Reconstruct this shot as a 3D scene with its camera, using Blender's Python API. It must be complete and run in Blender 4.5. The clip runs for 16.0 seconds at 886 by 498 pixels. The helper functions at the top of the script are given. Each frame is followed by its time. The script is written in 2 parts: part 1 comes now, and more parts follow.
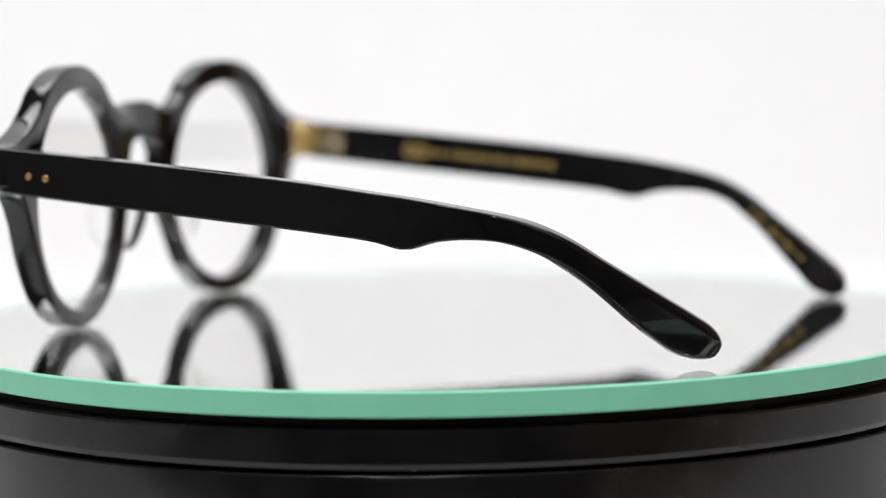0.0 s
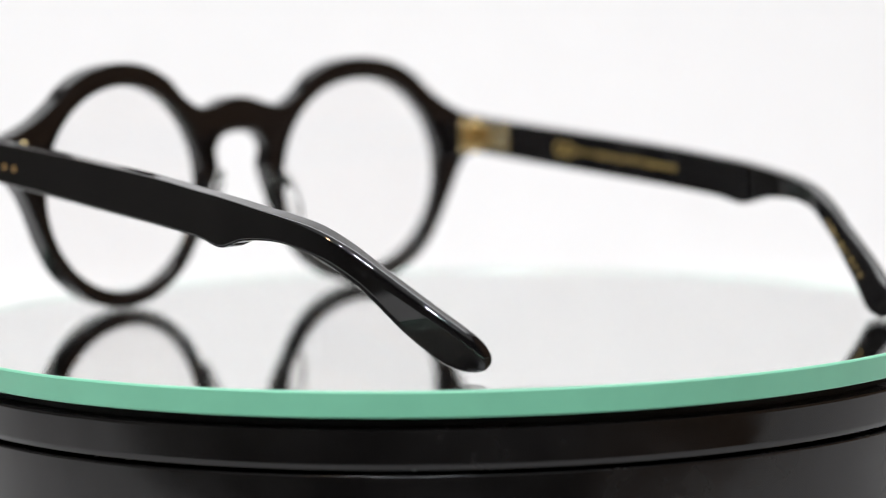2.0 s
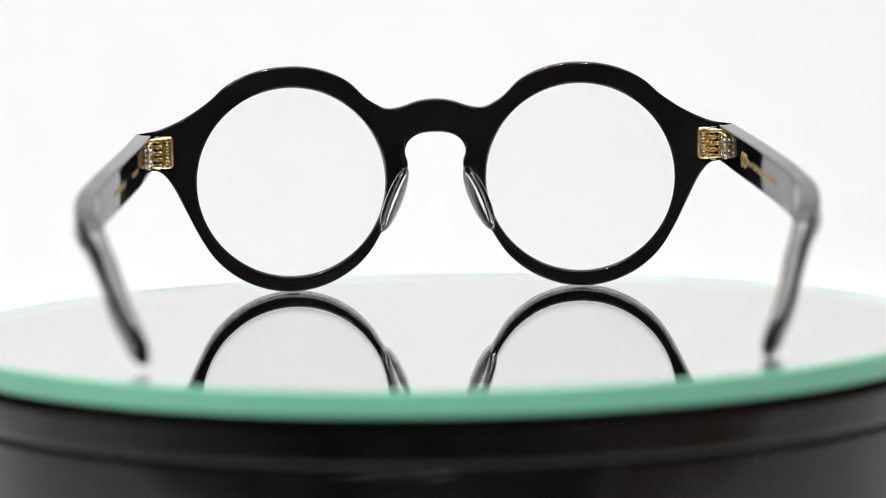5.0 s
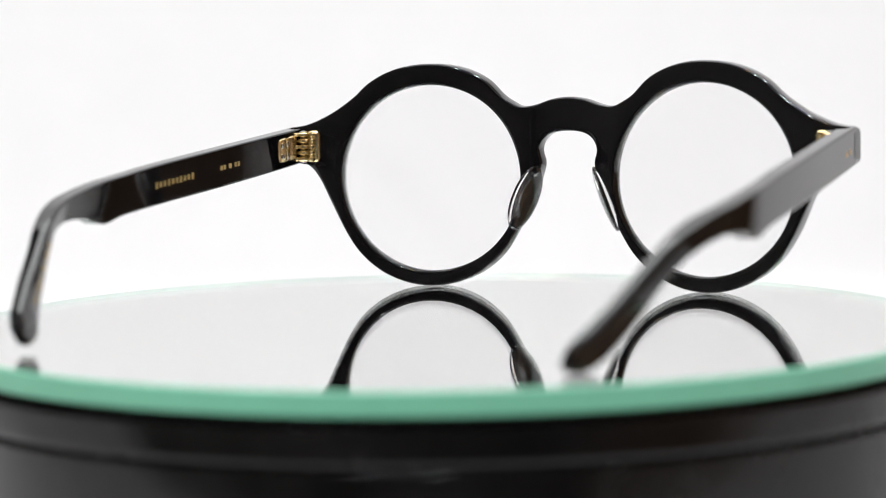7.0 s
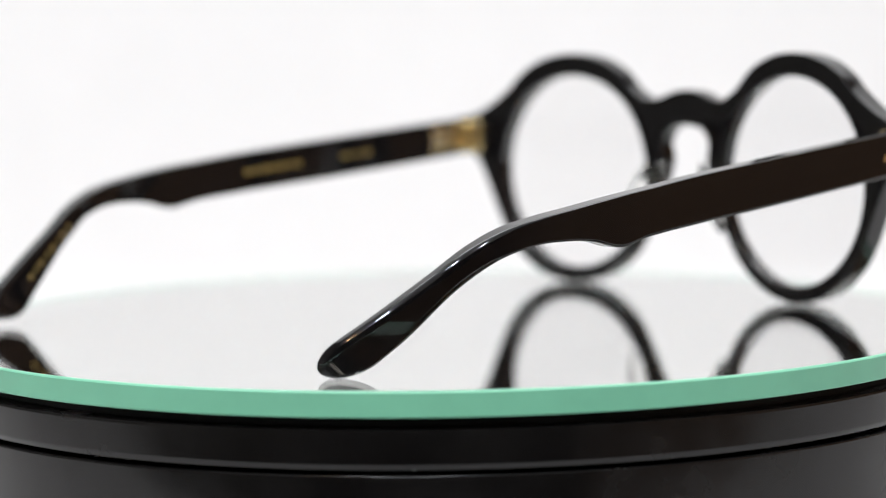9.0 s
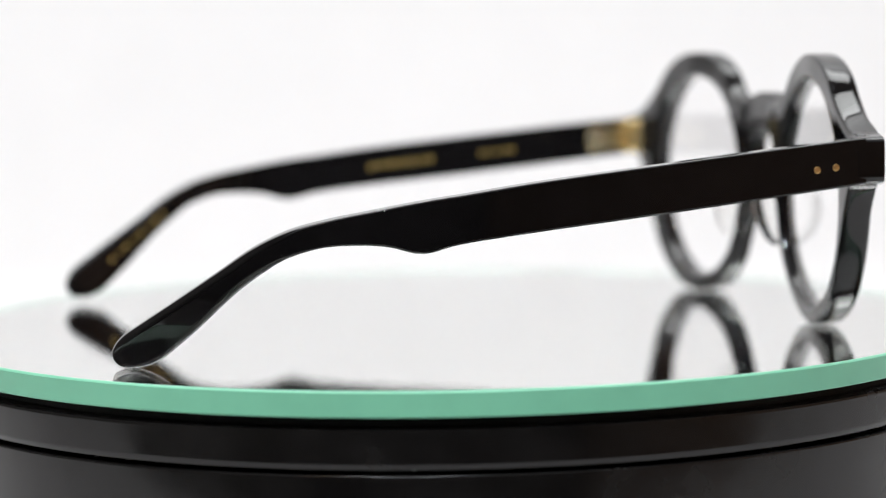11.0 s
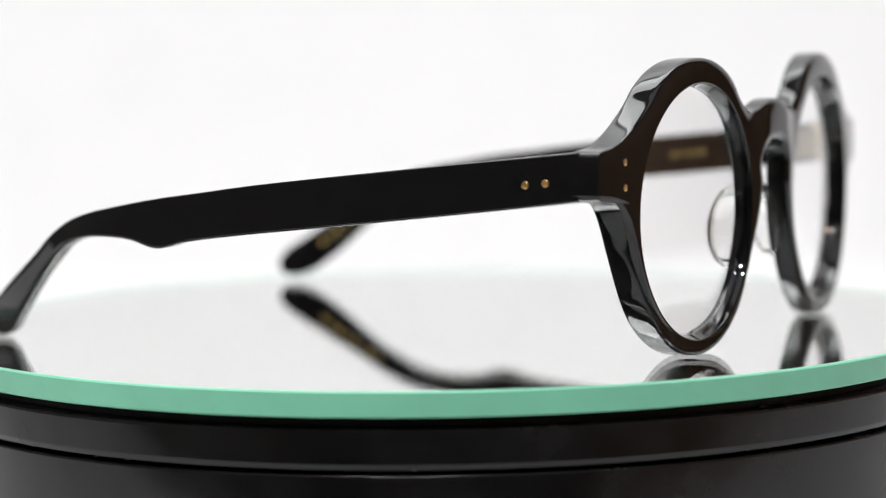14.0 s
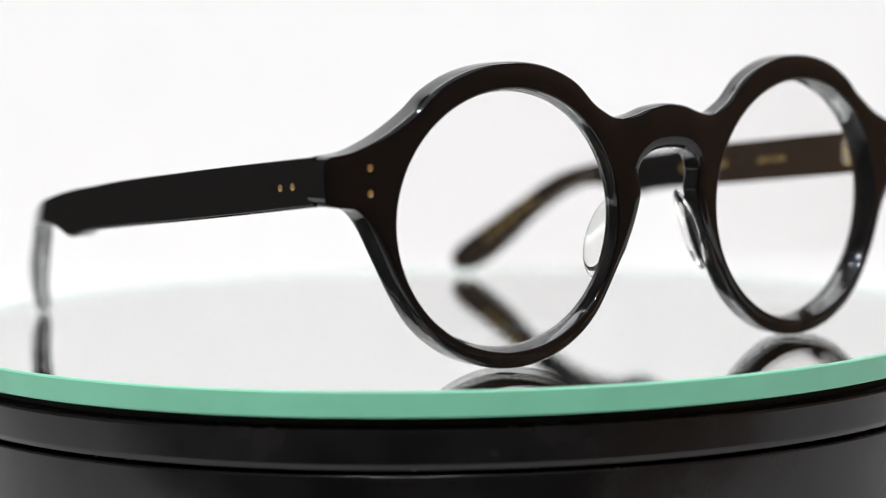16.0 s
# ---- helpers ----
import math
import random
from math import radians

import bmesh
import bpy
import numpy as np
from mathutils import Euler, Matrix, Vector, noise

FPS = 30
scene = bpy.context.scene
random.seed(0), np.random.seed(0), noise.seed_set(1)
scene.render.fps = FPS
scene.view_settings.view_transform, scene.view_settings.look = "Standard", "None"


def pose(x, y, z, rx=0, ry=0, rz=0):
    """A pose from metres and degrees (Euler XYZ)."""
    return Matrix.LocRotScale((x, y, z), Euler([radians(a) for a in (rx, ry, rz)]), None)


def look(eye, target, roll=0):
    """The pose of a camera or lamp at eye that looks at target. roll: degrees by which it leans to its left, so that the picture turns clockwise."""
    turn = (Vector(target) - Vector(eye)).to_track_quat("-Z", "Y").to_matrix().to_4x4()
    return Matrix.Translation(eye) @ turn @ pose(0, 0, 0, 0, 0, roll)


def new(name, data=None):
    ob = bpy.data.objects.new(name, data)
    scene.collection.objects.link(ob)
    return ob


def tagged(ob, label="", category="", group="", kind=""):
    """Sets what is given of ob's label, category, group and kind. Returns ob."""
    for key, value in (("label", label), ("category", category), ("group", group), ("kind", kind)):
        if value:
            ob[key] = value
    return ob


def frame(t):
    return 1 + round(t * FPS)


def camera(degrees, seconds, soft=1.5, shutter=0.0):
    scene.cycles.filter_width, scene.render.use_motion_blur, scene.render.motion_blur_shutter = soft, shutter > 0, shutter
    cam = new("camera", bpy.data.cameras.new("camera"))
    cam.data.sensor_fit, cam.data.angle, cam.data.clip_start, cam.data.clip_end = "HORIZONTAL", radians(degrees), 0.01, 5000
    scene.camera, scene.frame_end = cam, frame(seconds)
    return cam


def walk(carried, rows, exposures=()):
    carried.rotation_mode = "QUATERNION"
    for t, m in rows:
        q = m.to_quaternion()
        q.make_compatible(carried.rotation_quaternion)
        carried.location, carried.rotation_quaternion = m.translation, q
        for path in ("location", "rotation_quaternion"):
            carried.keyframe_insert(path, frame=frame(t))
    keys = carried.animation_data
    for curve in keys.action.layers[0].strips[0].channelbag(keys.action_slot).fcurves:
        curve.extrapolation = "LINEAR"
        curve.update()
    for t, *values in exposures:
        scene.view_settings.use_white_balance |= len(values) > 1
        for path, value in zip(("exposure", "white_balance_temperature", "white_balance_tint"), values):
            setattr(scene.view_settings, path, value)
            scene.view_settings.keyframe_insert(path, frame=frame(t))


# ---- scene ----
cam = camera(20.87, 16.0, soft=0.9)
# the picture draws in by a hair while the lens is focused on the far side
NEAR_VIEW = pose(0, -0.4723, 0.05534) @ pose(0, 0, 0, 90 - 5.0635, 0, -0.026) @ pose(0, 0, 0, 0, 0, -0.9466)
FAR_VIEW = pose(0, -0.48065, 0.05493) @ pose(0, 0, 0, 90 - 4.8245, 0, -0.03) @ pose(0, 0, 0, 0, 0, -0.9466)
walk(cam, [(0, NEAR_VIEW), (1.5, NEAR_VIEW), (3.15, NEAR_VIEW), (3.45, FAR_VIEW), (5.5, FAR_VIEW), (7.75, FAR_VIEW), (8.05, NEAR_VIEW), (10, NEAR_VIEW), (16, NEAR_VIEW)])
cam.data.dof.use_dof = True
cam.data.dof.aperture_fstop = 10.5

# the turntable: degrees a second, and the moment when the temples point at the camera
RATE, SQUARE = 13.315, 5.1227


# ---- world and light ----
world = bpy.data.worlds.new("studio_world")
world.use_nodes = True
scene.world = world
world.node_tree.nodes["Background"].inputs["Color"].default_value = (0.95, 0.96, 1.0, 1)
world.node_tree.nodes["Background"].inputs["Strength"].default_value = 0.12
scene.view_settings.exposure = 0.13


def area(name, eye, target, w, h, watts, colour=(1, 1, 1)):
    d = bpy.data.lights.new(name, "AREA")
    d.shape, d.size, d.size_y, d.energy, d.color = "RECTANGLE", w, h, watts, colour
    ob = new(name, d)
    ob.matrix_basis = look(eye, target)
    return ob


area("softbox_light", (-0.05, -0.30, 1.15), (-0.02, 0.48, 0.12), 1.5, 0.7, 2.5, (0.935, 0.95, 1.0))
area("top_panel_light", (0.0, 0.28, 0.85), (0.0, 0.26, 0.0), 0.9, 0.32, 5.1, (0.965, 0.985, 0.985))
area("ceiling_spot_light", (-0.04, -0.80, 1.30), (0, 0, 0.02), 0.05, 0.05, 8.0, (0.85, 0.93, 1.0))
area("ceiling_spot_light", (-0.37, -0.88, 1.30), (0, 0, 0.02), 0.05, 0.05, 8.0, (0.85, 0.93, 1.0))
area("warm_spot_light", (-0.52, -0.82, 1.25), (0, 0, 0.02), 0.06, 0.06, 3.2, (1.0, 0.62, 0.33))
# added fill behind the camera, only to brighten the room mirrored in the gloss
area("unseen_fill_light", (0.3, -1.5, 1.70), (0.3, -1.5, 0), 0.9, 0.3, 1.3, (1.0, 0.93, 0.86))


# ---- materials ----
def material(name, colour, rough=0.4, metal=0.0, ior=1.5, glass=0.0, grain=0.0, size=200.0, bump=0.0, rough_vary=0.0):
    m = bpy.data.materials.new(name)
    m.use_nodes = True
    nt = m.node_tree
    b = nt.nodes["Principled BSDF"]
    b.inputs["Base Color"].default_value = (*colour, 1)
    b.inputs["Roughness"].default_value = rough
    b.inputs["Metallic"].default_value = metal
    b.inputs["IOR"].default_value = ior
    b.inputs["Transmission Weight"].default_value = glass
    if grain or bump or rough_vary:
        co = nt.nodes.new("ShaderNodeTexCoord")
        fine = nt.nodes.new("ShaderNodeTexNoise")
        fine.inputs["Scale"].default_value = size
        fine.inputs["Detail"].default_value = 6
        nt.links.new(co.outputs["Object"], fine.inputs["Vector"])
        wide = nt.nodes.new("ShaderNodeTexNoise")
        wide.inputs["Scale"].default_value = size * 0.13
        nt.links.new(co.outputs["Object"], wide.inputs["Vector"])
        both = nt.nodes.new("ShaderNodeMath")
        both.operation = "MULTIPLY"
        nt.links.new(fine.outputs["Fac"], both.inputs[0])
        nt.links.new(wide.outputs["Fac"], both.inputs[1])
        if grain:
            r = nt.nodes.new("ShaderNodeMapRange")
            r.inputs["From Min"].default_value, r.inputs["From Max"].default_value = 0.1, 0.42
            r.inputs["To Min"].default_value, r.inputs["To Max"].default_value = 1 - grain, 1 + grain
            nt.links.new(both.outputs[0], r.inputs["Value"])
            mix = nt.nodes.new("ShaderNodeVectorMath")
            mix.operation = "SCALE"
            mix.inputs[0].default_value = colour
            nt.links.new(r.outputs[0], mix.inputs["Scale"])
            nt.links.new(mix.outputs[0], b.inputs["Base Color"])
        if rough_vary:
            r = nt.nodes.new("ShaderNodeMapRange")
            r.inputs["From Min"].default_value, r.inputs["From Max"].default_value = 0.1, 0.42
            r.inputs["To Min"].default_value, r.inputs["To Max"].default_value = max(rough - rough_vary, 0.0), rough + rough_vary
            nt.links.new(both.outputs[0], r.inputs["Value"])
            nt.links.new(r.outputs[0], b.inputs["Roughness"])
        if bump:
            bp = nt.nodes.new("ShaderNodeBump")
            bp.inputs["Strength"].default_value = bump
            bp.inputs["Distance"].default_value = 0.0002
            nt.links.new(fine.outputs["Fac"], bp.inputs["Height"])
            nt.links.new(bp.outputs[0], b.inputs["Normal"])
    return m


ACETATE = material("black_acetate", (0.005, 0.0046, 0.005), 0.04, ior=1.49, grain=0.3, size=300, rough_vary=0.03)
CLEAR = material("clear_acetate", (0.985, 0.985, 0.975), 0.03, ior=1.47, glass=1.0)
LENS = material("lens_plastic", (0.995, 0.995, 0.995), 0.0, ior=1.5, glass=1.0)
GOLD = material("gold_plated_metal", (0.90, 0.71, 0.38), 0.24, metal=1.0, grain=0.2, size=900, bump=0.2)
PRINT = material("gold_foil_print", (0.46, 0.32, 0.11), 0.42, metal=0.75, grain=0.3, size=1500)
BRASS = material("brass_rivet", (0.66, 0.41, 0.16), 0.35, metal=0.9, grain=0.2, size=1500)
SCREW = material("steel_screw", (0.75, 0.73, 0.68), 0.25, metal=1.0, grain=0.1, size=900)
PLATE = material("plate_glass", (1.0, 1.0, 0.998), 0.0, ior=1.5, glass=1.0)
GROUND_EDGE = material("ground_green_glass_edge", (0.235, 0.64, 0.435), 0.35, grain=0.06, size=120, bump=0.05)
SILVER = material("mirror_silvering", (0.985, 1.0, 0.985), 0.0, metal=1.0)
PLASTIC = material("black_gloss_plastic", (0.007, 0.0065, 0.0065), 0.2, ior=1.44, grain=0.5, size=90, bump=0.16, rough_vary=0.12)
RUBBER = material("black_rubber", (0.006, 0.006, 0.006), 0.7, grain=0.3, size=400, bump=0.1)
PAPER = material("white_paper", (0.84, 0.835, 0.84), 0.8, grain=0.015, size=40, bump=0.03)
WALL = material("grey_room_paint", (0.36, 0.355, 0.35), 0.8, grain=0.08, size=6, bump=0.05)
BROWN = material("brown_room_paint", (0.33, 0.19, 0.105), 0.7, grain=0.15, size=6, bump=0.05)
# room dimness behind the camera, put into the wall colour for dark reflections
DIM = material("darkened_room_paint", (0.09, 0.087, 0.087), 0.7, grain=0.15, size=6, bump=0.05)
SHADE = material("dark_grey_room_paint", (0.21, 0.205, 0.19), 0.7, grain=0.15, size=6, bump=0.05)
INNER_EDGE = material("inner_glass_edge", (0.40, 0.55, 0.48), 0.4, grain=0.2, size=120)


# ---- building helpers ----
def part(name, bm, mat, parent=None, label="", smooth=True, mm=True, up=False, crease=38):
    """Links bm as one mesh under parent; mm: its numbers are millimetres."""
    if mm:
        bmesh.ops.scale(bm, vec=(0.001, 0.001, 0.001), verts=bm.verts)
    bmesh.ops.recalc_face_normals(bm, faces=bm.faces)
    if up:
        for f in bm.faces:
            f.normal_update()
            if f.normal.z < 0:
                f.normal_flip()
    for e in bm.edges:
        if len(e.link_faces) == 2 and e.calc_face_angle() > radians(crease):
            e.smooth = False
    me = bpy.data.meshes.new(name)
    bm.to_mesh(me)
    bm.free()
    for m in mat if isinstance(mat, (list, tuple)) else (mat,):
        me.materials.append(m)
    for f in me.polygons:
        f.use_smooth = smooth
    ob = new(name, me)
    ob.parent = parent
    if label:
        tagged(ob, label)
    return ob


def spline(points, n):
    """n + 1 points at even arc length along a Catmull-Rom curve through the rows of points."""
    p = np.array(points, float)
    q = np.vstack([2 * p[0] - p[1], p, 2 * p[-1] - p[-2]])
    out = []
    for i in range(1, len(q) - 2):
        for u in np.linspace(0, 1, 24, endpoint=False):
            a, b, c, d = q[i - 1], q[i], q[i + 1], q[i + 2]
            out.append(0.5 * (2 * b + (c - a) * u + (2 * a - 5 * b + 4 * c - d) * u * u + (3 * b - a - 3 * c + d) * u ** 3))
    out = np.array(out + [p[-1]])
    s = np.concatenate([[0], np.cumsum(np.linalg.norm(np.diff(out, axis=0), axis=1))])
    t = np.linspace(0, s[-1], n + 1)
    return np.stack([np.interp(t, s, out[:, k]) for k in range(out.shape[1])], 1)


def smoothstep(a, b, x):
    t = np.clip((x - a) / (b - a), 0, 1)
    return t * t * (3 - 2 * t)


def box(x0, x1, y0, y1, z0, z1, bevel=0.0, seg=2):
    bm = bmesh.new()
    bmesh.ops.create_cube(bm, size=1)
    bmesh.ops.scale(bm, vec=(x1 - x0, y1 - y0, z1 - z0), verts=bm.verts)
    bmesh.ops.translate(bm, vec=((x0 + x1) / 2, (y0 + y1) / 2, (z0 + z1) / 2), verts=bm.verts)
    if bevel:
        bmesh.ops.bevel(bm, geom=bm.edges[:], offset=bevel, segments=seg, affect="EDGES", profile=0.5)
    return bm


def lathe(profile, n=96, closed=False, cap=True):
    """Turns a list of (radius, height) round the z axis."""
    bm = bmesh.new()
    rings = []
    for r, z in profile:
        rings.append([bm.verts.new((r * math.cos(2 * math.pi * k / n), r * math.sin(2 * math.pi * k / n), z)) for k in range(n)])
    pairs = list(zip(rings, rings[1:])) + ([(rings[-1], rings[0])] if closed else [])
    for a, b in pairs:
        for k in range(n):
            bm.faces.new((a[k], a[(k + 1) % n], b[(k + 1) % n], b[k]))
    if cap and not closed:
        bm.faces.new(rings[0])
        bm.faces.new(rings[-1])
    return bm


# ---- setting: paper sweep, room ----
def backdrop():
    bm = bmesh.new()
    prof = [(-0.16, -0.062), (0.452, -0.062)]
    prof += [(0.452 + 0.028 * math.sin(a), -0.034 - 0.028 * math.cos(a)) for a in np.linspace(0.1, math.pi / 2, 14)]
    prof += [(0.48, 0.5), (0.48, 1.15)]
    rows = []
    for y, z in prof:
        rows.append([bm.verts.new((x, y, z)) for x in np.linspace(-0.5, 0.68, 13)])
    for a, b in zip(rows, rows[1:]):
        for k in range(12):
            bm.faces.new((a[k], a[k + 1], b[k + 1], b[k]))
    ob = part("backdrop", bm, PAPER, mm=False)
    mod = ob.modifiers.new("thickness", "SOLIDIFY")
    mod.thickness, mod.offset = 0.002, -1
    tagged(ob, "seamless white paper sweep curving up behind the turntable", "backdrop", kind="structure")


def room():
    def slab(name, x0, x1, y0, y1, z0, z1, label, mat):
        ob = part(name, box(x0, x1, y0, y1, z0, z1), mat, smooth=False, mm=False)
        tagged(ob, label, "room", kind="structure")
    slab("floor", -1.15, 1.15, -2.2, 1.4, -0.85, -0.80, "plain grey studio floor", WALL)
    slab("ceiling", -1.15, 1.15, -2.2, 1.4, 1.75, 1.80, "plain grey studio ceiling", WALL)
    slab("wall_north", -1.15, 1.15, 1.4, 1.45, -0.80, 1.75, "plain grey studio wall behind the paper", WALL)
    # unseen wall; its dark colour stands in for a dim room in the gloss
    slab("wall_south", -1.15, 1.15, -2.25, -2.2, -0.80, 1.75, "unseen studio wall behind the camera, coloured dark to keep reflections dim", DIM)
    slab("wall_east", 1.15, 1.2, -2.2, 1.4, -0.80, 1.75, "plain brown studio wall", BROWN)
    slab("wall_west", -1.2, -1.15, -2.2, 1.4, -0.80, 1.75, "plain dark grey studio wall", SHADE)


def table():
    t = tagged(new("table"), "plain white studio table carrying the paper sweep", "table")
    t.location = (0, 0.2, -0.8)
    part("tabletop", box(-0.56, 0.74, -0.4, 0.65, 0.705, 0.733, 0.003), PAPER, t, mm=False, smooth=False)
    for x in (-0.5, 0.68):
        for y in (-0.33, 0.58):
            part("leg", box(x - 0.025, x + 0.025, y - 0.025, y + 0.025, 0, 0.704, 0.003), WALL, t, mm=False, smooth=False)


backdrop()
room()
table()


# ---- turntable ----
DISC, THICK = 99.3, 4.33


def turntable_base():
    base = tagged(new("turntable"), "round glossy black plastic turntable base on white paper", "turntable")
    base.location = (0, 0, -0.062)
    part("foot_ring", lathe([(88, 0.2), (96.5, 0.2), (97.6, 0.8), (98.0, 2.0), (98.0, 2.9), (88, 2.9)], 192), RUBBER, base, "matt black rubber foot ring")
    part("side_wall", lathe([(88, 3.0), (98.5, 3.0), (98.8, 3.1), (98.9, 3.4), (98.9, 48.1), (98.9, 48.25), (98.85, 48.35), (98.75, 48.4), (98.6, 48.4), (88, 48.4)], 192), PLASTIC, base)
    return base


def turntable_platter():
    p = tagged(new("turntable_platter"), "revolving black platter topped by a round green-edged mirror", "turntable")
    part("rim_band", lathe([(80, -12.85), (98.15, -12.85), (98.25, -12.85), (98.35, -12.75), (98.4, -12.65), (98.66, -11.95), (98.7, -11.8), (98.7, -11.6), (98.7, -6.8), (98.7, -6.7), (98.6, -6.4), (98.3, -6.3), (98.2, -6.3), (80, -6.3)], 192), PLASTIC, p)
    part("mat", lathe([(60, -6.25), (95.2, -6.25), (95.2, -THICK - 0.05), (60, -THICK - 0.05)], 192), RUBBER, p, "thin black rubber mat")
    # the plate: clear top, ground edge
    bm = lathe([(0.5, -0.0), (DISC - 0.5, 0.0)], 256, cap=False)
    centre = [e for e in bm.edges if e.is_boundary and all(v.co.length < 1 for v in e.verts)]
    bmesh.ops.contextual_create(bm, geom=centre)
    disc = part("mirror_plate", bm, PLATE, p, "clear plate glass of the round mirror", up=True)
    disc.visible_shadow = False
    part("edge", lathe([(DISC - 0.5, 0.0), (DISC - 0.25, -0.08), (DISC, -0.35), (DISC, -THICK + 0.3), (DISC - 0.3, -THICK), (DISC - 0.6, -THICK)], 256, cap=False), GROUND_EDGE, disc, "ground pale green glass edge")
    part("inner_edge", lathe([(DISC - 0.7, -0.02), (DISC - 0.6, -0.02), (DISC - 0.6, -THICK + 0.02), (DISC - 0.7, -THICK + 0.02)], 128, closed=True), INNER_EDGE, disc, "pale green inner side of the glass edge")
    part("silvering", lathe([(0.2, -THICK), (DISC - 0.7, -THICK), (DISC - 0.7, -THICK - 0.04), (0.2, -THICK - 0.04)], 128), SILVER, disc, "silver mirror coating", smooth=False)
    return p


BASE = turntable_base()
PLATTER = turntable_platter()

# ---- spectacles (millimetres; y forward, x to the wearer's right) ----
CX, CZ, HOLE = 32.6, 24.8, 21.3
OUTLINE = [(0, 43.1), (4, 42.6), (7.6, 41.4), (11.0, 41.0), (13.4, 42.1)]
OUTLINE += [(33.2 + r * math.cos(radians(a)), 27.4 + r * math.sin(radians(a)))
            for a, r in ((137, 23.8), (125, 24.1), (113, 23.95), (101, 23.7), (89, 23.5), (77, 23.55), (65, 23.7), (53, 23.8), (43, 23.75))]
OUTLINE += [(55.2, 40.4), (59.1, 38.4), (62.9, 37.0), (66.4, 36.5), (67.35, 35.8), (67.4, 32.3), (67.35, 29.1), (66.4, 28.4), (63.5, 28.3), (61.4, 27.4), (59.2, 24.5), (57.0, 20.1)]
OUTLINE += [(33.0 + 22.6 * math.cos(radians(a)), 22.6 + 22.6 * math.sin(radians(a))) for a in (-26, -42, -58, -74, -90, -106, -122, -138, -154)]
OUTLINE += [(8.6, 20.5), (6.5, 26.8), (6.3, 28.9), (6.9, 30.5), (6.9, 31.8), (6.0, 33.6), (4.2, 34.9), (2.0, 35.4), (0, 35.5)]


def face_y(x):
    """The front face of the frame front, bowed like a face."""
    return 69.6 - 0.0013 * x * x + 0.8 * (1 - smoothstep(4.0, 12.5, np.abs(x)))


def depth(x):
    a = np.abs(x)
    return 4.6 + 0.5 * smoothstep(46, 60, a) + 1.1 * smoothstep(18, 38, a) * (1 - 0.9 * smoothstep(47, 65, a))


def flare(grid):
    """The opening widens towards the front: where the points of the back skin lie on the front."""
    away = grid - (CX, CZ)
    r = np.linalg.norm(away, axis=-1, keepdims=True)
    fade = np.clip(1 - np.abs(r - HOLE) / 3.6, 0, 1) * smoothstep(7.5, 12.0, grid[..., :1])
    return grid + fade * ((0.6, -0.15) + 0.5 * away / r)


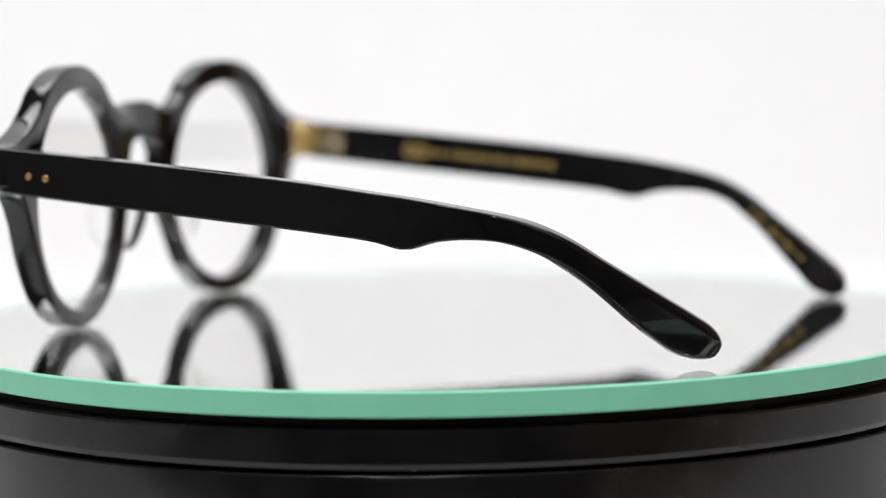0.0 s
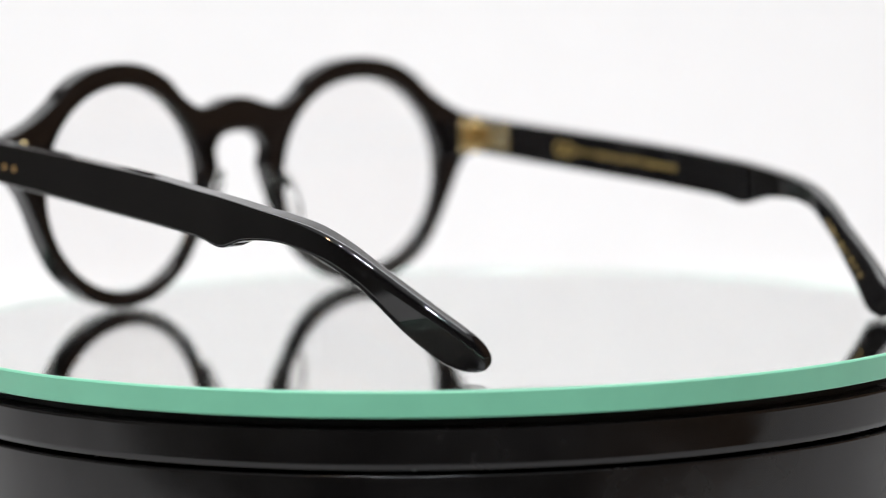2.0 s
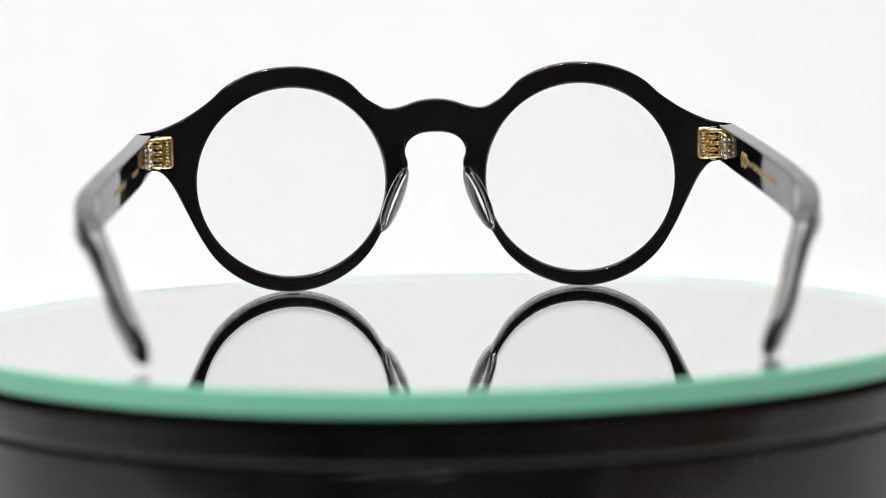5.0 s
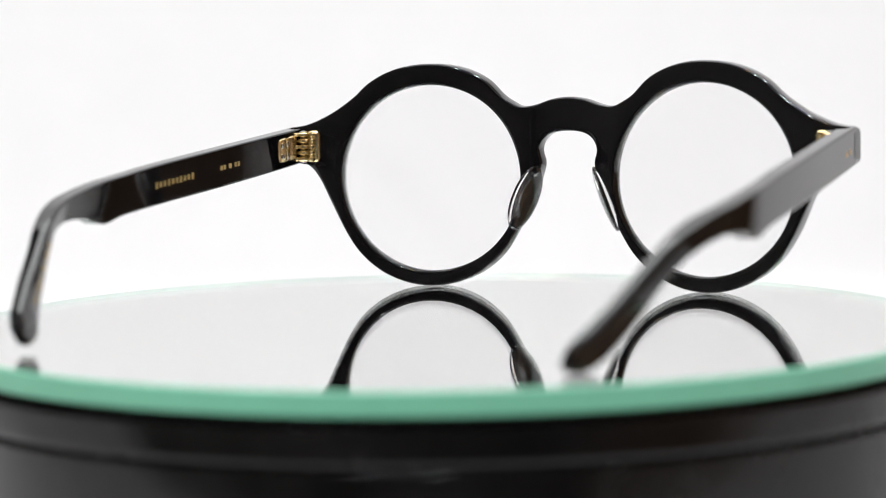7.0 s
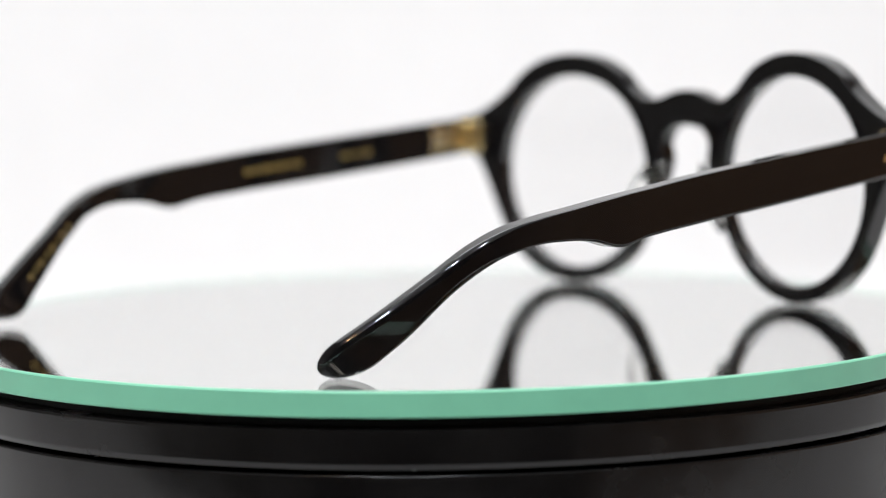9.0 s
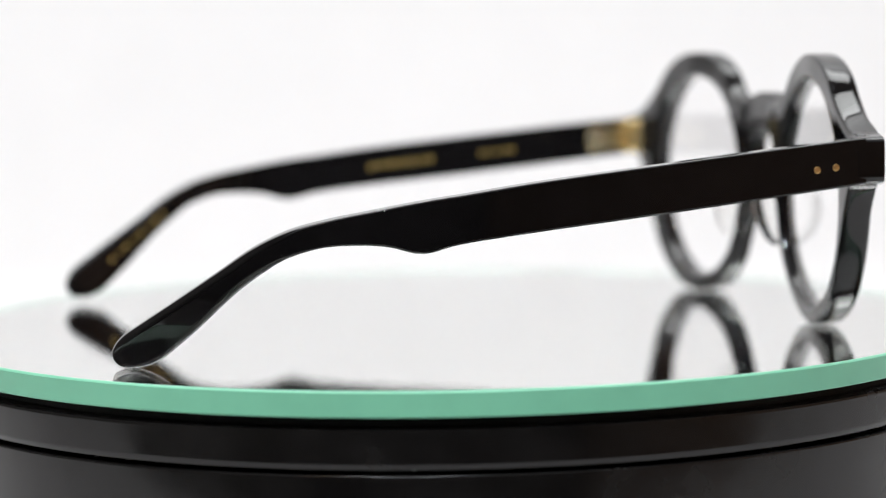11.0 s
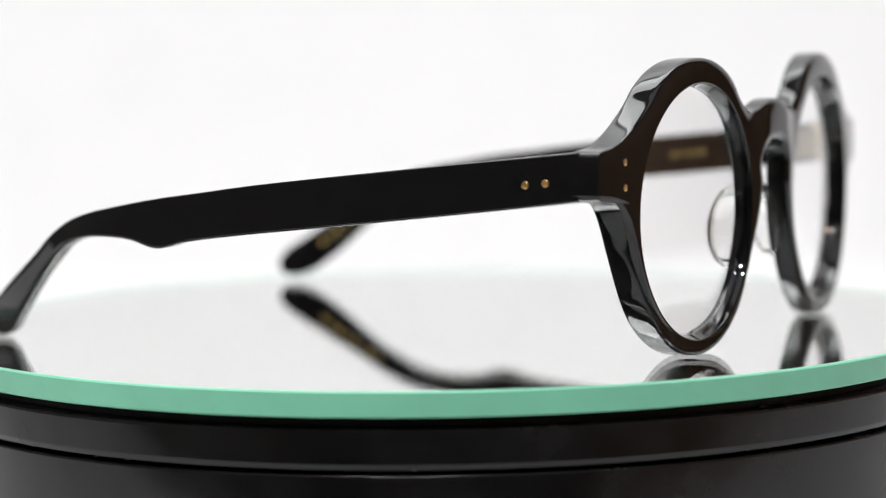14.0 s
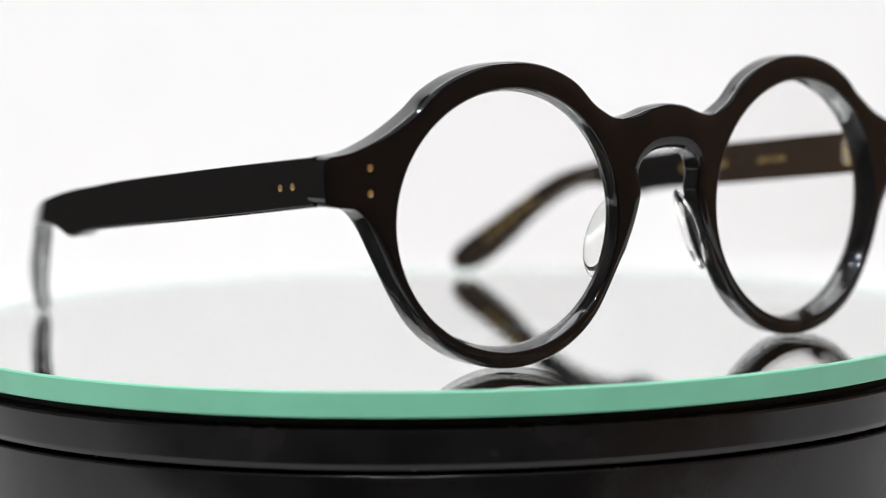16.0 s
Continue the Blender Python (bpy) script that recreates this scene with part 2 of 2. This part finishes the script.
def frame_front(parent):
    whole = [(-x, z) for x, z in OUTLINE[3:0:-1]] + OUTLINE + [(-x, z) for x, z in OUTLINE[-2:-5:-1]]
    edge = spline(whole, 370)
    for _ in range(3):
        edge[1:-1] = 0.25 * edge[:-2] + 0.5 * edge[1:-1] + 0.25 * edge[2:]
    edge = edge[edge[:, 0] > 0.2]
    edge = np.vstack([(0, edge[0, 1] + 0.005), edge, (0, edge[-1, 1] + 0.005)])
    offs = np.array([0, 0.07, 0.2, 0.42, 0.7])

    def column(x, z0, z1):
        z = np.concatenate([z0 + offs, np.linspace(z0 + 0.7, z1 - 0.7, 9)[1:-1], z1 - offs[::-1]])
        return np.stack([np.full(len(z), x), z], 1)

    # the bridge begins at the widest point of the keyhole
    low = np.where((edge[:, 1] > 29.6) & (np.arange(len(edge)) > len(edge) // 2) & (edge[:, 0] < 12))[0]
    shoulder = low[np.argmax(edge[low, 0])]
    xb = edge[shoulder, 0]
    first = int(np.argmax(edge[:, 0] > xb + 0.05))
    crest = edge[:first + 1]
    arch = edge[shoulder:]
    arch = arch[np.concatenate([[True], np.diff(arch[:, 0]) < -1e-4])]
    cols = np.array([column(x, z, np.interp(x, crest[:, 0], crest[:, 1])) for x, z in arch])
    outer = np.vstack([cols[0][-1:], edge[first:shoulder], cols[0][:-1]])
    seam = 1 + shoulder - first
    ang = np.unwrap(np.arctan2(outer[:, 1] - CZ, outer[:, 0] - CX))
    n = len(ang)
    wide = np.concatenate([ang + 2 * math.pi, ang, ang - 2 * math.pi])
    sm = np.convolve(wide, np.ones(7) / 7, "same")[n:2 * n]
    sm = np.minimum.accumulate(sm - np.arange(n) * 1e-5)
    inner = np.stack([CX + HOLE * np.cos(sm), CZ + HOLE * np.sin(sm)], 1)
    length = np.linalg.norm(outer - inner, axis=1)
    rows = [inner + (outer - inner) * (o / length)[:, None] for o in offs]
    for f in (0.25, 0.5, 0.75):
        lo, hi = 0.7 / length, 1 - 0.7 / length
        rows.append(inner + (outer - inner) * (lo + (hi - lo) * f)[:, None])
    rows += [inner + (outer - inner) * (1 - o / length)[:, None] for o in offs[::-1]]

    def near(pts):
        a, b = edge[:-1], edge[1:]
        ab = b - a
        best = np.full(len(pts), 1e9)
        for sgn in (1, -1):
            q = pts * (sgn, 1)
            for i in range(len(a)):
                t = np.clip(((q - a[i]) @ ab[i]) / (ab[i] @ ab[i]), 0, 1)
                best = np.minimum(best, np.linalg.norm(q - a[i] - t[:, None] * ab[i], axis=1))
        return np.minimum(best, np.abs(np.linalg.norm(pts - (CX, CZ), axis=1) - HOLE))

    def faces_y(grid):
        d = near(grid.reshape(-1, 2)).reshape(grid.shape[:2])

        def inset(rb):
            t = np.clip(rb - d, 0, rb)
            return rb - np.sqrt(np.maximum(rb * rb - t * t, 0))
        x = grid[..., 0]
        hole = np.abs(np.linalg.norm(grid - (CX, CZ), axis=-1) - HOLE)
        crisp = np.where(hole <= d + 1e-6, inset(0.3), 0.65 * inset(1.5) * (1 - 0.85 * smoothstep(55, 61, x)))
        crown = 0.12 * (1 - np.clip(d / 4.0, 0, 1)) ** 2
        return face_y(x) - crisp - crown, face_y(x) - depth(x) + inset(0.7) * (1 - 0.85 * smoothstep(61, 65, x))

    bm = bmesh.new()

    def bulge(grid, r, c, wrap):
        """The way out of the frame at a point of a boundary row."""
        n_c = grid.shape[1]
        a, b = (c - 1) % n_c if wrap else max(c - 1, 0), (c + 1) % n_c if wrap else min(c + 1, n_c - 1)
        t = grid[r, b] - grid[r, a]
        out = np.array((t[1], -t[0])) / max(np.linalg.norm(t), 1e-9)
        inward = grid[6 if r == 0 else -7, c] - grid[r, c]
        return -out if out @ inward > 0 else out

    def wall(f0, f1, b1, b0, grid, r, c, e, wrap, side):
        """A wall across the thickness, swelling outwards a little."""
        n0, n1 = bulge(grid, r, c, wrap), bulge(grid, r, e, wrap)
        last = (f0, f1)
        for k in range(1, 7):
            u = k / 6
            if k == 6:
                now = (b0, b1)
            else:
                h = (0.25 if r == 0 and wrap else 0.06) * (1 - (2 * u - 1) ** 2) * (1 - float(smoothstep(60.0, 65.0, abs(f0.co.x))))
                now = []
                for f, b, nn in ((f0, b0, n0), (f1, b1, n1)):
                    p = f.co.lerp(b.co, u)
                    now.append(bm.verts.new((p.x + side * h * nn[0], p.y, p.z + h * nn[1])))
            bm.faces.new((last[0], last[1], now[1], now[0]))
            last = now

    def sheet(grid, wrap, open_top, open_bottom):
        """Front and back skins over a grid of points, and the walls along its first and last rows."""
        yf, yb = faces_y(grid)
        r_n, c_n = grid.shape[:2]
        for side in (1, -1):
            skins = []
            for y, g in ((yf, flare(grid)), (yb, grid)):
                skins.append([[bm.verts.new((side * g[r, c, 0], y[r, c], g[r, c, 1])) for c in range(c_n)] for r in range(r_n)])
            last = c_n if wrap else c_n - 1
            for v in skins:
                for r in range(r_n - 1):
                    for c in range(last):
                        e = (c + 1) % c_n
                        bm.faces.new((v[r][c], v[r][e], v[r + 1][e], v[r + 1][c]))
            for r, skip in ((0, open_bottom), (r_n - 1, open_top)):
                for c in range(last):
                    e = (c + 1) % c_n
                    if not skip(c):
                        wall(skins[0][r][c], skins[0][r][e], skins[1][r][e], skins[1][r][c], grid, r, c, e, wrap, side)

    sheet(np.array(rows), True, lambda c: c >= seam, lambda c: False)
    sheet(cols.transpose(1, 0, 2), False, lambda c: False, lambda c: False)
    bmesh.ops.remove_doubles(bm, verts=bm.verts, dist=0.006)
    return part("frame_front", bm, ACETATE, parent, "round glossy black acetate front with keyhole bridge")


def lens(parent, side):
    bm = bmesh.new()
    radii = [0.01, 5, 10, 15, 19, 22.4]
    rings = []
    for back in (0, 1):
        for r in radii if not back else radii[::-1]:
            drop = 2.0 + (1.2 if back else 0.0)
            ring = []
            for a in np.linspace(0, 2 * math.pi, 96, endpoint=False):
                dx, dz = r * math.cos(a), r * math.sin(a)
                y = 69.6 - 0.0013 * CX * CX - 0.0026 * CX * dx - 0.0013 * (dx * dx + dz * dz) - drop
                ring.append(bm.verts.new((side * (CX + 0.25 + dx), y, CZ + dz)))
            rings.append(ring)
    for a, b in zip(rings, rings[1:]):
        for k in range(96):
            bm.faces.new((a[k], a[(k + 1) % 96], b[(k + 1) % 96], b[k]))
    bm.faces.new(rings[0])
    bm.faces.new(rings[-1])
    ob = part("lens", bm, LENS, parent, "clear round demo lens")
    ob.visible_shadow = False
    return ob


def nose_pad(parent, side):
    bm = bmesh.new()
    bmesh.ops.create_uvsphere(bm, u_segments=28, v_segments=18, radius=1)
    bmesh.ops.scale(bm, vec=(1.2, 4.3, 7.8), verts=bm.verts)
    bmesh.ops.rotate(bm, cent=(0, 0, 0), matrix=Matrix.Rotation(radians(24), 3, "Z"), verts=bm.verts)
    bmesh.ops.rotate(bm, cent=(0, 0, 0), matrix=Matrix.Rotation(radians(-22), 3, "Y"), verts=bm.verts)
    bmesh.ops.translate(bm, vec=(9.6, 64.0, 20.4), verts=bm.verts)
    if side < 0:
        bmesh.ops.scale(bm, vec=(-1, 1, 1), verts=bm.verts)
    ob = part("nose_pad", bm, CLEAR, parent, "clear acetate nose pad")
    ob.visible_shadow = False
    return ob


def stud(parent, centre, way, r=0.62, mat=BRASS, name="rivet", label="small round brass rivet"):
    bm = lathe([(r, -0.3), (r, 0.02), (r * 0.85, 0.09), (r * 0.4, 0.12)], 20)
    bmesh.ops.rotate(bm, cent=(0, 0, 0), matrix=Vector(way).to_track_quat("Z", "Y").to_matrix(), verts=bm.verts)
    bmesh.ops.translate(bm, vec=centre, verts=bm.verts)
    return part(name, bm, mat, parent, label)


# each row: top y z, bottom y z, outer x, thickness
TEMPLE = [(60.0, 36.5, 60.0, 28.4, 67.3, 4.0), (39, 34.5, 39, 26.1, 68.1, 3.9), (20, 32.6, 20, 24.1, 69.0, 3.8), (1, 30.6, 1, 22.2, 69.9, 3.8),
          (-12, 28.9, -12.6, 20.6, 70.5, 3.8), (-17.6, 28.2, -19.5, 19.2, 70.7, 3.8), (-23.4, 27.3, -25.3, 20.5, 70.6, 3.9), (-29, 26.3, -30.6, 20.9, 70.2, 4.0),
          (-34.8, 25.2, -36.2, 20.6, 69.3, 4.1), (-41, 23.5, -41.4, 19.0, 67.6, 4.1), (-46.9, 20.6, -45.0, 16.7, 65.5, 4.0),
          (-53.0, 16.3, -50.1, 12.6, 62.8, 3.8), (-60.5, 11.1, -56.3, 6.5, 59.6, 3.5), (-67.1, 6.5, -61.4, 1.8, 56.5, 3.3)]
# the rounded end of the tail
TIP = []
for turn in (8, 16, 24, 32, 40, 48, 55, 62, 68, 74, 79, 84, 88):
    c, f = math.cos(radians(turn)), 5.7 * math.sin(radians(turn))
    my, mz = -64.25 - 0.85 * f, 4.15 - 0.60 * f
    TIP.append((my - 2.85 * c, mz + 2.35 * c, my + 2.85 * c, max(mz - 2.35 * c, 0.03), 56.5 - 0.42 * f - 1.6 * (1 - c ** 0.6), 3.3 * c ** 0.6))


def splay(side, y):
    """The arms stand askew: both lean to one side towards their tips."""
    return -side * 0.00027 * max(55.0 - y, 0.0) ** 2 + (2.0 * float(smoothstep(38.0, 68.0, -y)) if side > 0 else 0.0)


def temple_x(y, side):
    """Outer x and thickness of a temple at y."""
    a = np.array(TEMPLE)
    my = (a[:, 0] + a[:, 2]) / 2
    return float(np.interp(-y, -my, a[:, 4])) + splay(side, y), float(np.interp(-y, -my, a[:, 5]))


def lift(side, y):
    return 0.0 if side > 0 else 0.008 * (55.0 - y) + 0.3 * float(smoothstep(45.0, 66.0, -y))


def temple_z(y, side):
    a = np.array(TEMPLE)
    return lift(side, y) + float((np.interp(-y, -a[:, 0], a[:, 1]) + np.interp(-y, -a[:, 2], a[:, 3])) / 2)


def temple(parent, side):
    st = np.vstack([spline(TEMPLE, 240), TIP])
    bm = bmesh.new()
    rings = []
    for i, (ty, tz, by, bz, xo, w) in enumerate(st):
        top, bot = Vector((0, ty, tz)), Vector((0, by, bz))
        up = (top - bot)
        h = up.length
        up.normalize()
        mid = (top + bot) / 2
        rb = min(0.45 + 0.95 * float(smoothstep(34.0, 52.0, -mid.y)), h * 0.35, w * 0.36)
        flare = float(smoothstep(26.0, 60.0, -mid.y) * (1 - 0.5 * smoothstep(60.0, 70.0, -mid.y)))
        ring = []
        for cx, cz, a0 in ((1, 1, 0), (-1, 1, 90), (-1, -1, 180), (1, -1, 270)):
            ex, ez = (0.12, 0.12) if w > 2 * rb + 0.3 else (0.02, 0.02)
            for a in (-1, 0, 22.5, 45, 67.5, 90, 91):
                b = radians(a0 + min(max(a, 0), 90))
                u = cx * (w / 2 - rb) + rb * math.cos(b)
                v = cz * (h / 2 - rb) + rb * math.sin(b)
                if a in (-1, 91):
                    if abs(math.cos(b)) > 0.5:
                        v -= cz * ez
                    else:
                        u -= cx * ex
                p = mid + up * v
                low = flare * (0.5 - v / h)
                ring.append(bm.verts.new((side * (xo - w / 2 + u + splay(side, p.y) + 0.7 * low), p.y, p.z + lift(side, p.y) - (0.6 * low if side < 0 else 0.0))))
        rings.append(ring)
    m = len(rings[0])
    for a, b in zip(rings, rings[1:]):
        for k in range(m):
            bm.faces.new((a[k], a[(k + 1) % m], b[(k + 1) % m], b[k]))
    bm.faces.new(rings[0])
    bm.faces.new(rings[-1])
    ob = part("temple", bm, ACETATE, parent, "glossy black acetate temple arm with stepped underside", crease=80)
    for y in (54.3, 50.8):
        stud(ob, (side * temple_x(y, side)[0], y, temple_z(y, side) - 0.4), (side, 0, 0))
    return ob


def bar(arm, side, y0, y1, h, dz=0.0, name="printed_bar"):
    """A bar of gold print on the inner face of a temple."""
    y = (y0 + y1) / 2
    xo, w = temple_x(y, side)
    slope = math.atan2(temple_z(y1, side) - temple_z(y0, side), y1 - y0)
    x0, _ = temple_x(y0, side)
    x1, _ = temple_x(y1, side)
    bm = box(-0.04, 0.04, -abs(y1 - y0) / 2, abs(y1 - y0) / 2, -h / 2, h / 2)
    bmesh.ops.rotate(bm, cent=(0, 0, 0), matrix=Matrix.Rotation(math.atan(math.tan(slope)), 3, "X"), verts=bm.verts)
    bmesh.ops.rotate(bm, cent=(0, 0, 0), matrix=Matrix.Rotation(-math.atan2(x1 - x0, y1 - y0) * 1.0, 3, "Z"), verts=bm.verts)
    bmesh.ops.translate(bm, vec=(xo - w - 0.01, y, temple_z(y, side) + dz), verts=bm.verts)
    if side < 0:
        bmesh.ops.scale(bm, vec=(-1, 1, 1), verts=bm.verts)
    return part(name, bm, PRINT, arm, "gold foil print", smooth=False)


def emblem(arm, side, y, r):
    for k in (-0.8, 0.8):
        bm = bmesh.new()
        prof = [(r * 0.52, -0.05), (r, -0.05), (r, 0.05), (r * 0.52, 0.05)]
        bm = lathe(prof, 28, closed=True)
        bmesh.ops.rotate(bm, cent=(0, 0, 0), matrix=Matrix.Rotation(radians(90), 3, "Y"), verts=bm.verts)
        yy = y + k * r
        xo, w = temple_x(yy, side)
        bmesh.ops.translate(bm, vec=(side * (xo - w - 0.01 - 0.02 * (k > 0)), yy, temple_z(yy, side)), verts=bm.verts)
        part("printed_ring", bm, PRINT, arm, "gold foil print ring")


def hinge(parent, side):
    def place(bm):
        if side < 0:
            bmesh.ops.scale(bm, vec=(-1, 1, 1), verts=bm.verts)
        return bm
    leaf = part("hinge", place(box(58.7, 62.2, 58.4, 60.6, 28.5, 35.9, 1.0, 4)), GOLD, parent, "gold multi-barrel hinge")
    # the leaf on the temple: a shallow cushion with round corners
    bm = bmesh.new()
    rows = []
    for v in np.linspace(-1, 1, 13):
        row = []
        for u in np.linspace(-1, 1, 15):
            squeeze = 1 - 0.10 * abs(v) ** 5
            y, z = 52.6 + 4.9 * u * squeeze, 32.0 + 3.05 * v * (1 - 0.14 * abs(u) ** 5)
            rise = 1.0 * ((1 - u ** 6) * (1 - v ** 6)) ** 0.5 - 0.25 * math.cos(u * 7.5) * (1 - u * u)
            row.append(bm.verts.new((64.1 - rise + (54 - y) * 0.035, y, z + (y - 54) * 0.098)))
        rows.append(row)
    for a, b in zip(rows, rows[1:]):
        for k in range(14):
            bm.faces.new((a[k], a[k + 1], b[k + 1], b[k]))
    rim = [e for e in bm.edges if e.is_boundary]
    wall = bmesh.ops.extrude_edge_only(bm, edges=rim)["geom"]
    for v in wall:
        if isinstance(v, bmesh.types.BMVert):
            v.co.x += 0.9
    bmesh.ops.contextual_create(bm, geom=[e for e in bm.edges if e.is_boundary])
    part("temple_leaf", place(bm), GOLD, leaf)
    for k in range(5):
        z = 28.75 + k * 1.4
        bm = lathe([(0.55, z), (1.1, z + 0.1), (1.35, z + 0.35), (1.35, z + 0.85), (1.1, z + 1.1), (0.55, z + 1.2)], 22)
        bmesh.ops.translate(bm, vec=(side * 62.2, 57.6, 0), verts=bm.verts)
        part("barrel", bm, GOLD, leaf)
        bm = lathe([(0.35, 57.4), (0.5, 57.5), (0.58, 57.8), (0.58, 58.8)], 16)
        bmesh.ops.rotate(bm, cent=(0, 0, 0), matrix=Matrix.Rotation(radians(-90), 3, "X"), verts=bm.verts)
        bmesh.ops.translate(bm, vec=(side * 60.1, 0, z + 0.6), verts=bm.verts)
        part("knuckle", bm, GOLD, leaf)
        if k % 2 == 0:
            part("knuckle", place(box(62.6, 64.0, 55.4, 57.4, z + 0.2, z + 1.05, 0.35, 3)), GOLD, leaf)
    for x, y, z in ((62.2, 57.6, 28.6), (62.2, 57.6, 35.75)):
        stud(leaf, (side * x, y, z), (0, 0, 1 if z > 32 else -1), 0.8, SCREW, "pin_head", "small polished pin head")
    for y, dz in ((51.6, 1.35), (51.6, -1.35), (49.3, 1.2), (49.3, -1.2)):
        stud(leaf, (side * (62.95 + (54 - y) * 0.035), y, 32.0 + dz + (y - 54) * 0.098), (-side, 0, 0), 0.72, SCREW, "screw", "small domed screw head")
    return leaf


def spectacles():
    g = tagged(new("spectacles"), "round black acetate spectacles with gold hinges standing on the mirror", "spectacles")
    front = frame_front(g)
    for side in (1, -1):
        lens(g, side)
        nose_pad(g, side)
        for z in (34.5, 30.4):
            stud(front, (side * 59.5, float(face_y(59.5)) - 0.05, z), (0, 1, 0))
        hinge(g, side)
        arm = temple(g, side)
        if side > 0:
            emblem(arm, side, 31.0, 1.65)
            y = 27.5
            for w, hh in ((1.3, 1.5), (0.9, 1.1), (0.9, 1.1), (1.0, 1.1), (0, 0), (1.4, 1.5), (0.9, 1.1), (0.9, 1.1), (0.9, 1.5), (1.0, 1.1), (1.2, 1.1),
                          (0.9, 1.1), (0.7, 1.5), (0.9, 1.5), (0, 0), (1.0, 1.3), (0, 0), (1.3, 1.5), (0.9, 1.1), (0.9, 1.4), (0.5, 1.5), (0.9, 1.1), (0.9, 1.1), (0.9, 1.5)):
                if w:
                    bar(arm, side, y, y - w * 0.9, hh * 0.95)
                    y -= w + 0.34
                else:
                    y -= 0.7
        else:
            y = -1.5
            for k in range(10):
                bar(arm, side, y + 0.95, y, 1.15 + 0.3 * (k % 3 == 0))
                y += 1.5
            y = 23.4
            for w in (0.7, 0.7, 0, 0.9, 0, 0.7, 0.7):
                if w:
                    bar(arm, side, y + w * 1.4, y, 1.0)
                y += (w * 1.4 or 0.5) + 0.3
        for k, w in enumerate((0.9, 1.2, 0.7, 1.1, 0.9, 1.2, 0.8, 1.0)):
            y = -47.5 - 1.65 * k
            bar(arm, side, y, y - w, 0.8 + 0.25 * (k % 2))
    return g


SPECTACLES = spectacles()


# ---- what moves ----
def turned(t):
    return -RATE * (t - SQUARE)


def motions():
    times = [0.5 * k for k in range(33)]
    walk(PLATTER, [(t, pose(0, 0, 0, 0, 0, turned(t))) for t in times])
    walk(SPECTACLES, [(t, pose(0, 0, 0, 0, 0, turned(t) + 1.2) @ pose(0.0022, 0, 0)) for t in times])
    near, far = pose(0, -0.07, 0.02), pose(0, 0.06, 0.02)
    focus = new("focus_point")
    walk(focus, [(0, near), (3.15, near), (3.4, pose(0, 0.015, 0.02)), (3.7, pose(0, 0.035, 0.02)), (4.2, far), (7.5, far), (7.75, pose(0, 0.045, 0.02)), (7.9, pose(0, 0.01, 0.02)), (8.08, near), (16, near)])
    cam.data.dof.focus_object = focus


motions()
